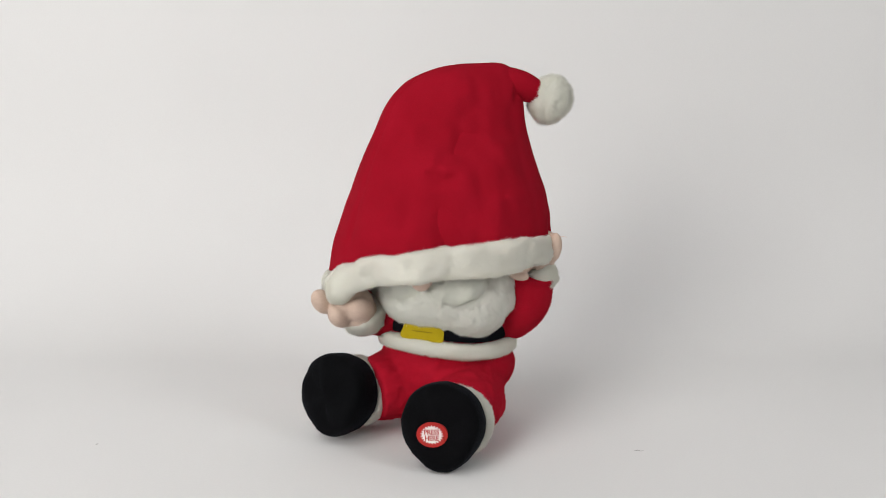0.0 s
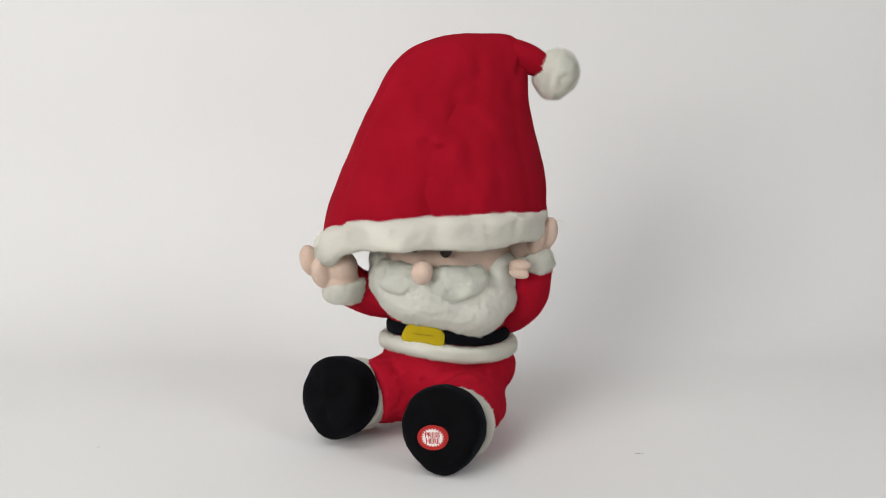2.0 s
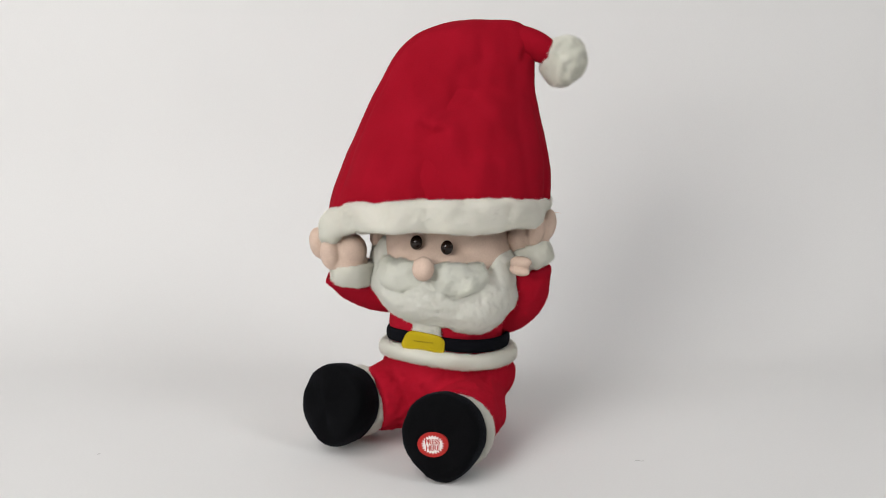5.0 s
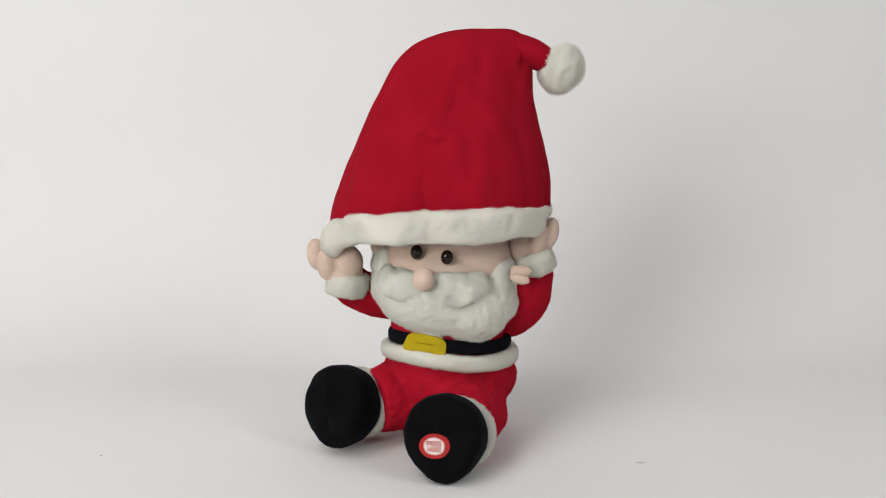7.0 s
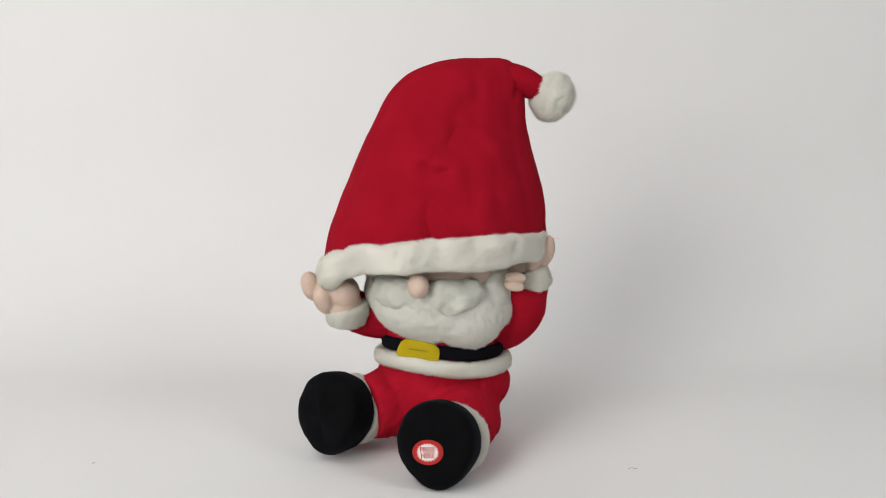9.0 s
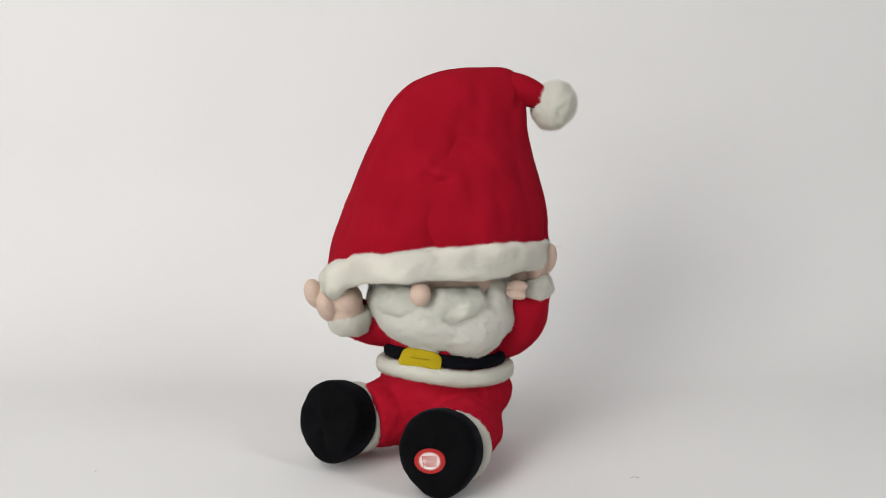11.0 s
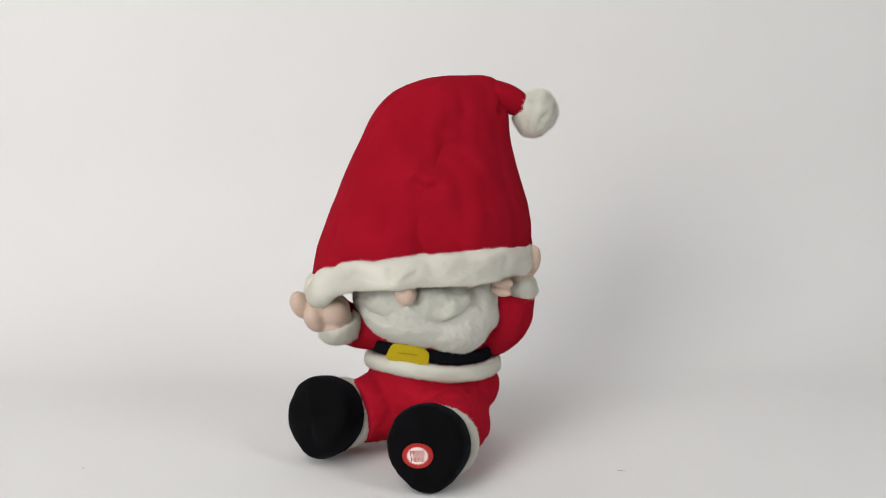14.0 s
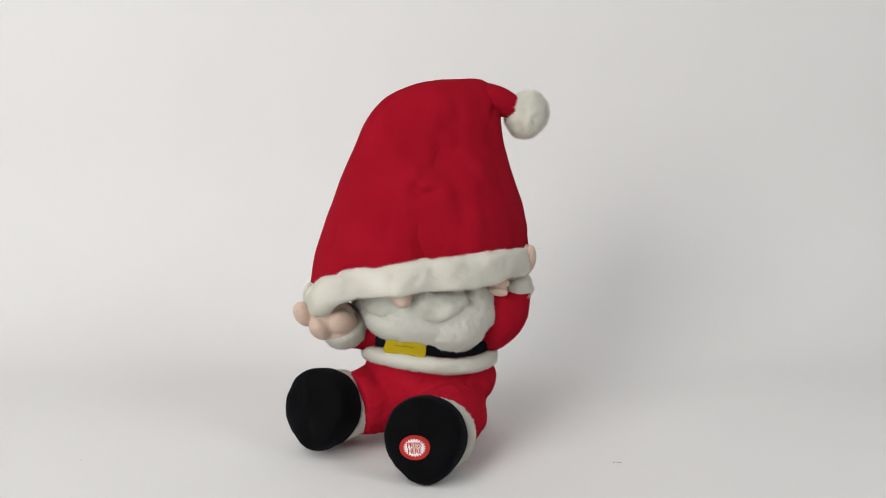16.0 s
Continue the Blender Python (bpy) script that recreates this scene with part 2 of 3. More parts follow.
def trousers_shape():
    pelvis = ellipsoid((0, 0.004, 0.057), (0.067, 0.060, 0.050))
    seat = ellipsoid((-0.004, 0.014, 0.028), (0.054, 0.056, 0.028))
    thigh_l = tube(smooth_path([(0.028, 0.0, 0.042), (0.035, -0.035, 0.040), (0.036, -0.072, 0.037)], 9), [0.034, 0.036, 0.036, 0.035, 0.034, 0.033, 0.032, 0.031, 0.030])
    thigh_r = tube(smooth_path([(-0.026, 0.0, 0.045), (-0.043, -0.026, 0.043), (-0.060, -0.047, 0.041)], 9), [0.034, 0.036, 0.036, 0.035, 0.034, 0.033, 0.032, 0.031, 0.030])
    v, f = blob([pelvis, seat, thigh_l, thigh_r], 0.0022, 8)
    # the seat narrows towards the ground
    low = np.clip((0.058 - v[:, 2]) / 0.058, 0, 1) * (v[:, 0] > 0) * (v[:, 1] > -0.03)
    v[:, 0] *= 1 - 0.34 * low
    v[:, 2] = np.maximum(v[:, 2], 0.0008)
    return v, f


part("trousers", trousers_shape(), RED_SUIT, toy, "red plush trousers", body_at, fur=(130000, 0.0023, 0.00038, (0, 0, -0.6), 0.012, 0.5), tufts=(0.009, 0.0011))
part("torso", blob([ellipsoid((0, 0.0, 0.112), (0.056, 0.050, 0.040)), ellipsoid((0, 0.004, 0.136), (0.046, 0.040, 0.025))], 0.0022, 6),
     RED_SUIT, toy, "red plush jacket", body_at, fur=(30000, 0.0024, 0.0005, (0, 0, -0.5), 0.012, 0.5), tufts=(0.009, 0.0010))

part("trim", blob([tube(smooth_path([(-0.003, -0.051, 0.100), (-0.003, -0.051, 0.115), (-0.002, -0.045, 0.132), (0, -0.037, 0.145)], 9), [0.0145, 0.0145, 0.0142, 0.0138, 0.0134, 0.013, 0.0125, 0.012, 0.011], 18, flat=0.42)], 0.0016, 3),
     WHITE_FUR, toy, "white fur front trim of the jacket", body_at, fur=(9000, 0.0036, 0.0005, (0, 0, -0.4), 0.008, 0.5), tufts=(0.005, 0.0010))


def waist(q):
    return -0.0025 * np.cos(q) + 0.0008 + 0.0045 * max(0.0, -np.sin(q)) + 0.0012 * np.sin(3 * q + 1)


part("hem", ring((0.001, 0.001, 0.0840), 0.0605, 0.0575, 0.0068, 0.0064, dz=waist), WHITE_FUR, toy, "white fur jacket hem", body_at,
     fur=(60000, 0.0034, 0.0004, (0, 0, -0.35), 0.008, 0.5), tufts=(0.005, 0.0010))
belt = part("belt", ring((0.001, 0.001, 0.0980), 0.0575, 0.0535, 0.0062, 0.0028, m=12, dz=waist), BLACK_FELT, toy, "black felt belt", body_at)


def buckle_shape():
    """A soft felt rectangle bent round the belly."""
    n, m = 41, 25
    v, f = [], []
    for side in (0, 1):
        for i in range(n):
            for j in range(m):
                a, b = i / (n - 1) * 2 - 1, j / (m - 1) * 2 - 1
                k = 1 - 0.26 * abs(a) ** 7
                x, z = 0.0203 * a * (1 - 0.10 * abs(b) ** 5) + 0.0026 * max(0.0, -a) * (b + 0.3), 0.0100 * b * k + 0.0007 * math.sin(2.6 * a + 0.7)
                y = -0.0575 * math.sqrt(max(0.0, 1 - (x / 0.0605) ** 2)) - 0.0008 * math.sin(3 * a + b)
                y -= 0.0011 * math.exp(-((b + 0.15 + 0.45 * a) / 0.16) ** 2) * max(0.0, a + 0.2) - 0.0007 * math.exp(-((a - 0.1 + 0.3 * b) / 0.2) ** 2)
                v.append((x, y - (0.0032 - 0.0016 * max(abs(a), abs(b)) ** 5 if side else 0.0), z - 0.07 * x))
    g = grid_faces(n, m, False)
    f += [tuple(reversed(q)) for q in g] + [tuple(i + n * m for i in q) for q in g]
    rim = [i * m for i in range(n)] + [(n - 1) * m + j for j in range(1, m)] + [i * m + m - 1 for i in range(n - 2, -1, -1)] + [j for j in range(m - 2, 0, -1)]
    f += [(rim[i], rim[(i + 1) % len(rim)], rim[(i + 1) % len(rim)] + n * m, rim[i] + n * m) for i in range(len(rim))]
    return np.array(v), f


buckle = part("buckle", buckle_shape(), YELLOW_FELT, belt, "yellow felt buckle with a line of stitching", pose(-0.005, 0.001, 0.1030, 0, 5, 0))
for i in range(8):
    a = -0.0115 + i * 0.0024
    y = -0.0633 + abs(a) * 0.03
    part("stitch", tube([(a, y, 0.1058 - 0.04 * a), (a + 0.0008, y - 0.0006, 0.1064 - 0.04 * a), (a + 0.0017, y, 0.1056 - 0.04 * a)], [0.00034] * 3, 6), OLIVE_THREAD, belt)


# legs: origin at the middle of the sole, which looks along -y
def sole_edge(q, w, h):
    x, z = math.cos(q), math.sin(q)
    taper = 1 - 0.16 * max(0.0, -z) ** 1.5 + 0.02 * max(0.0, z)
    return w * x * taper + 0.0012 * math.sin(2 * q + 0.6) + 0.0045 * max(0.0, -z) ** 2, h * z


def boot_shape(w, h, deep):
    prof = [(-0.0045, 0.30), (-0.0040, 0.55), (-0.0030, 0.75), (-0.0012, 0.90), (0.0012, 0.975), (0.005, 1.0), (0.012, 1.015), (0.022, 0.99), (0.032, 0.93), (deep, 0.86), (deep + 0.006, 0.80)]
    n, v = 56, []
    for y, s in prof:
        for k in range(n):
            x, z = sole_edge(2 * math.pi * k / n, w, h)
            v.append((x * s, y + 0.0012 * math.sin(3 * k * 2 * math.pi / n + y * 90), z * s - (1 - s) * 0.004))
    f = grid_faces(len(prof), n)
    v += [(0, -0.0047, 0), (0, deep + 0.006, 0)]
    s = len(v) - 2
    f += [(s, (j + 1) % n, j) for j in range(n)] + [(s + 1, (len(prof) - 1) * n + j, (len(prof) - 1) * n + (j + 1) % n) for j in range(n)]
    return np.array(v), [tuple(reversed(q)) for q in f]


def upright(shape, at):
    """Turns a shape whose axis is z so that its axis is y."""
    v, f = shape
    return np.stack([v[:, 0], v[:, 2], -v[:, 1]], 1) + np.array(at), f


def leg(at, w, h, deep):
    ob = part("leg", tube([(0, deep, 0), (0, deep + 0.012, 0.001), (0, deep + 0.030, 0.002)], [0.0305, 0.031, 0.030]), RED_SUIT, toy, "stubby red plush leg with a black boot", at,
              fur=(6000, 0.0022, 0.0005, (0, 0, -0.5), 0.012, 0.5))
    part("boot", boot_shape(w, h, deep), BLACK_PLUSH, ob, "round black plush boot", fur=(42000, 0.0017, 0.00042, (0, 0, -0.4), 0.010, 0.6), tufts=(0.010, 0.0008))
    part("cuff", upright(ring((0, 0, 0), w * 0.88, h * 0.75, 0.0065, 0.0052), (0.001, deep + 0.003, 0.0015)), WHITE_FUR, ob, "white fur boot cuff",
         fur=(34000, 0.0030, 0.00038, (0, 0.1, -0.2), 0.008, 0.5), tufts=(0.005, 0.0009))
    return ob


near_leg = leg(pose(-0.0030, -0.121, 0.0385, -11, 0, -20), 0.0345, 0.0372, 0.040)
far_leg = leg(pose(-0.1035, -0.055, 0.0452, -11, 2, -34), 0.0340, 0.0375, 0.038)


def plate(outline, y0, y1):
    """A flat patch with that outline in x and z, between two depths."""
    n = len(outline)
    v = [(x, y0, z) for x, z in outline] + [(x, y1, z) for x, z in outline] + [(0, y0, 0), (0, y1, 0)]
    f = [(i, (i + 1) % n, (i + 1) % n + n, i + n) for i in range(n)]
    f += [((i + 1) % n, i, 2 * n) for i in range(n)] + [(i + n, (i + 1) % n + n, 2 * n + 1) for i in range(n)]
    return np.array(v), [tuple(reversed(q)) for q in f]


badge_at = pose(-0.0022, -0.0052, -0.0046, 0, -7, 0)
oval = [(0.0138 * math.cos(q) * (1 + 0.012 * math.sin(24 * q)), 0.0104 * math.sin(q) * (1 + 0.012 * math.sin(24 * q))) for q in np.linspace(0, 2 * math.pi, 144, endpoint=False)]
part("badge", plate(oval, 0.002, -0.0008), BADGE_RED, near_leg, "red oval press-here badge", badge_at, smooth=False)
star = []
for i in range(44):
    q, s = 2 * math.pi * i / 44, 1.0 if i % 2 else 0.78
    star.append((0.0104 * s * math.cos(q), 0.0080 * s * math.sin(q)))
part("starburst", plate(star, 0.0, -0.00115), BADGE_WHITE, near_leg, "white starburst patch", badge_at, smooth=False)
for i in range(36):
    q = 2 * math.pi * i / 36
    part("stitch", tube([(0.0124 * math.cos(q + d), -0.0009 - 0.0002 * (k == 1), 0.0092 * math.sin(q + d)) for k, d in enumerate((-0.035, 0, 0.035))], [0.0002] * 3, 5), BADGE_RED, near_leg, at=badge_at)
for word, z in (("PRESS", 0.0004), ("HERE", -0.0046)):
    curve = bpy.data.curves.new("lettering", "FONT")
    curve.body, curve.size, curve.align_x, curve.extrude, curve.offset = word, 0.0058, "CENTER", 0.0002, 0.00012
    tmp = new("lettering", curve)
    me = bpy.data.meshes.new_from_object(tmp.evaluated_get(bpy.context.evaluated_depsgraph_get()))
    bpy.data.objects.remove(tmp)
    me.materials.clear()
    me.materials.append(BADGE_RED)
    txt = new("lettering", me)
    txt.parent = near_leg
    txt.matrix_basis = badge_at @ pose(0, -0.0013, z, 90, 0, 0) @ Matrix.Diagonal((0.92, 1, 1, 1))
    tagged(txt, "red printed word " + word)

# head: keyed, origin inside it
head = part("head", blob([ellipsoid((0, 0.002, 0.010), (0.064, 0.058, 0.056)), ellipsoid((0, -0.030, 0.000), (0.048, 0.036, 0.030))], 0.002, 8),
            SKIN_CLOTH, toy, "peach velour head", fur=(50000, 0.0013, 0.0003, (0, 0, -0.3), 0.01, 0.4))


def beard_shape():
    pcs = [ellipsoid((0.003, -0.010, -0.020), (0.0730, 0.056, 0.038)), ellipsoid((0, -0.030, -0.028), (0.054, 0.040, 0.029)),
           ellipsoid((0.055, -0.004, -0.003), (0.0175, 0.034, 0.027)), ellipsoid((-0.053, -0.004, -0.001), (0.0185, 0.033, 0.029)),
           ellipsoid((0, -0.045, -0.014), (0.046, 0.026, 0.022)), ellipsoid((0.033, -0.028, -0.032), (0.036, 0.034, 0.026))]
    return blob(pcs, 0.002, 8)


part("beard", beard_shape(), BEARD_FUR, head, "short white fur beard", fur=(130000, 0.0036, 0.00036, (0, -0.1, -0.8), 0.009, 0.45), tufts=(0.007, 0.0011))


def moustache_shape():
    pcs = []
    for s in (-1, 1):
        path = smooth_path([(0.003 * s, -0.065, -0.004), (0.018 * s, -0.065, -0.007), (0.033 * s, -0.058, -0.007), (0.049 * s, -0.046, 0.001)], 10)
        pcs.append(tube(path, [0.010, 0.0125, 0.0140, 0.0150, 0.0155, 0.0155, 0.0150, 0.0135, 0.0115, 0.008], 20, flat=0.62))
    return blob(pcs, 0.0018, 7)


part("moustache", moustache_shape(), BEARD_FUR, head, "white fur moustache", pose(0, 0.0015, 0, 0, -5, 0), fur=(55000, 0.0042, 0.00036, (0, -0.1, -0.4), 0.008, 0.6), tufts=(0.010, 0.0013))
nv, nf = ellipsoid((0, 0, 0), (0.0096, 0.0088, 0.0108), 18)
part("nose", (nv, nf), SKIN_CLOTH, head, "round peach nose", pose(0, -0.0795, 0.0035), fur=(3000, 0.0013, 0.0003, (0, 0, -0.3), 0.01, 0.4))
for s in (-1, 1):
    part("eye", ellipsoid((0, 0, 0), (0.0055, 0.0048, 0.0065), 18), EYE, head, "glossy black bead eye", pose(0.0142 * s, -0.0612, 0.0228))
    if s > 0:
        ear = [ellipsoid((0.001, 0.001, 0), (0.0098, 0.0040, 0.0090), 18), ellipsoid((0.0022, -0.001, 0.0044), (0.0108, 0.0052, 0.0054), 16, turn3(0, -4, 0)),
               ellipsoid((0.0020, -0.001, -0.0044), (0.0104, 0.0052, 0.0052), 16, turn3(0, 4, 0))]
    else:
        ear = [ellipsoid((0, 0, 0), (0.0085, 0.0035, 0.0105), 18), ellipsoid((-0.0045, -0.0015, 0.003), (0.0042, 0.0042, 0.0100), 16, turn3(0, -14, 0))]
    part("ear", blob(ear, 0.0009, 1), SKIN_CLOTH, head, "small folded peach ear", pose(0.0745, -0.028, 0.0120) @ Matrix.Scale(0.92, 4) if s > 0 else pose(-0.0615, -0.026, 0.0175, 0, 12, 20) @ Matrix.Scale(0.95, 4), fur=(3000, 0.0013, 0.0003, (0, 0, -0.3), 0.01, 0.4))


for i in range(16):
    sx = -0.010 + i * 0.0036
    sy = 0.002 - 0.058 * math.sqrt(max(0.05, 0.785 - (sx / 0.064) ** 2)) - 0.0010
    part("stitch", tube([(sx - 0.0006, sy, 0.0361), (sx, sy - 0.0004, 0.0360), (sx + 0.0006, sy, 0.0359)], [0.00022] * 3, 6), STITCH, head)


# hat: keyed, origin in the middle of its brim
CREASES = [(-0.015, 0.082, -0.75, 0.0065, 0.0032, -0.0032), (-0.009, 0.078, -1.15, 0.0060, 0.0032, -0.0026), (0.000, 0.075, 0.15, 0.0080, 0.0032, -0.0034),
           (-0.012, 0.090, 0.9, 0.0100, 0.0060, 0.0036), (0.000, 0.085, 0.6, 0.0090, 0.0055, 0.0040), (-0.006, 0.066, 0.1, 0.018, 0.007, 0.0024),
           (0.012, 0.098, 0.8, 0.022, 0.007, -0.0030), (-0.030, 0.105, 1.1, 0.030, 0.008, 0.0030), (0.079, 0.149, 1.3, 0.0085, 0.0040, -0.0060),
           (-0.045, 0.060, 0.9, 0.045, 0.012, 0.0030), (0.050, 0.040, 1.5, 0.040, 0.010, -0.0030)]


def hat_shape():
    rows = [(-0.002, -0.105, 0.1075, 0.076), (0.018, -0.100, 0.1070, 0.075), (0.046, -0.0900, 0.1060, 0.071), (0.068, -0.081, 0.1020, 0.065), (0.090, -0.0715, 0.0970, 0.057),
            (0.110, -0.061, 0.0915, 0.045), (0.124, -0.0535, 0.0890, 0.040), (0.141, -0.0440, 0.0870, 0.034), (0.156, -0.0330, 0.0860, 0.028), (0.167, -0.0210, 0.0845, 0.022),
            (0.174, -0.0050, 0.0800, 0.016), (0.1785, 0.0120, 0.0740, 0.010), (0.1805, 0.0280, 0.0660, 0.004)]
    p = smooth_path(rows, 100)
    n, outer, inner = 220, [], []
    for z, x0, x1, d in p:
        for k in range(n):
            q = 2 * math.pi * k / n
            c, s = math.cos(q), math.sin(q)
            e = 2.0
            x = (x0 + x1) / 2 + (x1 - x0) / 2 * abs(c) ** (2 / e) * (1 if c > 0 else -1)
            y = d * abs(s) ** (2 / e) * (1 if s > 0 else -1)
            h = z / 0.18
            skirt = (0.0125 / (1 + (min(q, 2 * math.pi - q) / 0.47) ** 8) + 0.0068 * max(0.0, c)) * max(0.0, 1 - max(0.0, z) / 0.05)
            fold = 0.0022 * math.sin(5 * q + 3.0 * h) * (1 - h) + 0.0056 * noise.noise(Vector((x * 24, y * 24, z * 18)))
            fold += 0.0022 * noise.noise(Vector((x * 70 + 5, y * 70, z * 45)))
            if s < 0:
                # a pinched crease on the front and a long shallow fold beside it
                for cx, cz, ang, ln, wd, amp in CREASES:
                    u, w = (x - cx) * math.cos(ang) + (z - cz) * math.sin(ang), (z - cz) * math.cos(ang) - (x - cx) * math.sin(ang)
                    fold += amp * math.exp(-(u / ln) ** 2 - (w / wd) ** 2)
                fold -= 0.0035 * math.exp(-((x - 0.035 - 0.12 * (z - 0.1)) / 0.012) ** 2) * min(1, max(0, (z - 0.03) / 0.06)) * max(0, 1 - h) ** 0.5
                fold -= 0.0020 * math.exp(-((x + 0.030 + 0.25 * (z - 0.1)) / 0.016) ** 2) * max(0, 1 - h)
            fold -= 0.0022 * math.exp(-((q - math.pi - 0.42) / 0.045) ** 2) + 0.0062 * max(0.0, 0.75 - h) * math.exp(-((q - 2 * math.pi + 0.36) / 0.04) ** 2)
            outer.append((x + c * fold * 0.4, y + s * fold, z + skirt))
            inner.append(((x - c * 0.002) * 0.985, (y - s * 0.002) * 0.97, z + skirt - (0.002 if z > 0.17 else 0)))
    m = len(p)
    f = [q for q in grid_faces(m, n)]
    f += [tuple(reversed([i + m * n for i in q])) for q in grid_faces(m, n)]
    f += [(j, j + m * n, (j + 1) % n + m * n, (j + 1) % n) for j in range(n)]
    v = outer + inner + [tuple(np.mean(outer[-n:], axis=0)), tuple(np.mean(inner[-n:], axis=0))]
    s = len(v) - 2
    f += [(s, (m - 1) * n + j, (m - 1) * n + (j + 1) % n) for j in range(n)]
    f += [(s + 1, 2 * m * n - n + (j + 1) % n, 2 * m * n - n + j) for j in range(n)]
    tail = tube(smooth_path([(0.046, 0.008, 0.158), (0.066, 0.003, 0.162), (0.084, -0.001, 0.159), (0.096, -0.002, 0.154), (0.104, -0.002, 0.149)], 22),
                np.interp(np.linspace(0, 1, 22), [0, 0.4, 0.7, 1], [0.0155, 0.0150, 0.0130, 0.0105]), 28)
    return merged((np.array(v), f), tail)


hat = part("hat", hat_shape(), RED_HAT, toy, "tall red velour hat with folded tip", fur=(120000, 0.0010, 0.0004, (0, 0, -0.6), 0.012, 0.4))


def brim_lift(q):
    front = max(0.0, -math.sin(q))
    return 0.0068 * math.cos(q) + 0.0105 * front ** 1.3 - 0.006 * max(0.0, -math.cos(q)) ** 8 + 0.0012 * math.sin(7 * q + 1) + 0.0055 * math.exp(-((q - 4.0) / 0.32) ** 2) + 0.0125 / (1 + (min(q, 2 * math.pi - q) / 0.47) ** 8)


def brim_grow(q):
    return 1.0 + 0.07 * math.sin(4 * q + 0.5) + 0.05 * math.sin(9 * q) - 0.13 * math.exp(-((q - 3.72) / 0.10) ** 2) + 0.10 * math.exp(-((q - 3.5) / 0.12) ** 2) - 0.58 / (1 + (min(q, 2 * math.pi - q) / 0.47) ** 8)


part("brim", ring((0.0005, 0, -0.0068), 0.1045, 0.0775, 0.0137, 0.0078, n=160, m=22, dz=brim_lift, grow=brim_grow), WHITE_FUR, hat, "white fur hat brim",
     fur=(160000, 0.0036, 0.00036, (0, 0, -0.3), 0.009, 0.6), tufts=(0.010, 0.0016))
pv, pf = ellipsoid((0, 0, 0), (0.0180, 0.0185, 0.0215), 26, turn3(0, 25, 0))
part("pompom", (pv, pf), WHITE_FUR, hat, "fluffy white pompom", pose(0.1150, -0.002, 0.1435), fur=(90000, 0.0058, 0.0004, (0, 0, -0.06), 0.010, 0.12), tufts=(0.007, 0.0026))


# arms: a sleeve, and a paw with its cuff that holds the brim
def paw_shape(s):
    """s is -1 for the paw on the toy's right, which shows two fat fingers and a thumb; the other is seen side on."""
    if s < 0:
        pcs = [ellipsoid((0.001, 0.002, 0), (0.0208, 0.0155, 0.0185), 20), ellipsoid((0.004, 0.0, -0.012), (0.0180, 0.0155, 0.0135), 18)]
        for x, y, z, w in ((-0.0110, -0.0064, -0.001, 0.0102), (0.0085, -0.0066, 0.001, 0.0124)):
            pcs.append(ellipsoid((x, y, z), (w, 0.0100, 0.0160), 18, turn3(10, x * 500, 0)))
        pcs.append(ellipsoid((-0.0232, 0.0085, 0.0065), (0.0094, 0.0095, 0.0155), 16, turn3(0, -8, 0)))
    else:
        pcs = [ellipsoid((-0.001, 0.004, -0.008), (0.0165, 0.0120, 0.0165), 20), ellipsoid((0.010, 0.004, -0.010), (0.0130, 0.0120, 0.0125), 18)]
        pcs.append(ellipsoid((0.0090, -0.006, 0.000), (0.0082, 0.0085, 0.0148), 18, turn3(0, 16, 0)))
        pcs.append(ellipsoid((0.0212, 0.000, 0.0062), (0.0076, 0.0085, 0.0145), 18, turn3(0, 8, 0)))
        pcs.append(ellipsoid((0.0150, 0.005, 0.0125), (0.0090, 0.0070, 0.0090), 16))
    return blob(pcs, 0.0011, 6 if s < 0 else 4)


def arm(s, paw_at, cuff_off, path, radii):
    sl = part("sleeve", tube(smooth_path(path, 16), np.interp(np.linspace(0, 1, 16), np.linspace(0, 1, len(radii)), radii), 28), RED_SUIT, toy, "raised red plush sleeve",
              fur=(45000, 0.0023, 0.00038, (0, 0, -0.7), 0.012, 0.5), tufts=(0.009, 0.0011))
    pw = part("paw", paw_shape(s), SKIN_CLOTH, toy, "peach velour mitt with stitched fingers", fur=(14000, 0.0013, 0.0003, (0, 0, -0.3), 0.01, 0.4))
    v, f = ring((0, 0, 0), 0.0160 if s < 0 else 0.0140, 0.0145 if s < 0 else 0.0130, 0.0108, 0.0046, n=64)
    part("cuff", (v @ turn3(0, 8 if s < 0 else -22, 0).T + np.array(cuff_off), f), WHITE_FUR, pw, "white fur sleeve cuff", fur=(32000, 0.0032, 0.00038, (0, 0, -0.5), 0.008, 0.5), tufts=(0.005, 0.0010))
    return sl, pw


PAW_R, PAW_L = Vector((-0.0975, -0.014, 0.1735)), Vector((0.0795, -0.020, 0.1965))
sleeve_r, paw_r = arm(-1, PAW_R, (0.0065, 0.002, -0.0205), [(-0.038, 0.008, 0.133), (-0.062, 0.006, 0.137), (-0.083, -0.001, 0.146), (-0.098, -0.008, 0.160)], [0.020, 0.0205, 0.0192, 0.0178])
sleeve_l, paw_l = arm(1, PAW_L, (0.0078, 0.003, -0.0225), [(0.038, 0.008, 0.121), (0.062, 0.004, 0.123), (0.078, -0.004, 0.139), (0.0845, -0.014, 0.167)], [0.024, 0.026, 0.025, 0.0205])

part("loose_thread", tube(smooth_path([(0.022, -0.002, 0.0165), (0.028, -0.002, 0.0178), (0.033, -0.003, 0.0170)], 8), [0.0002] * 8, 5), SKIN_CLOTH, paw_l, "loose end of sewing thread")


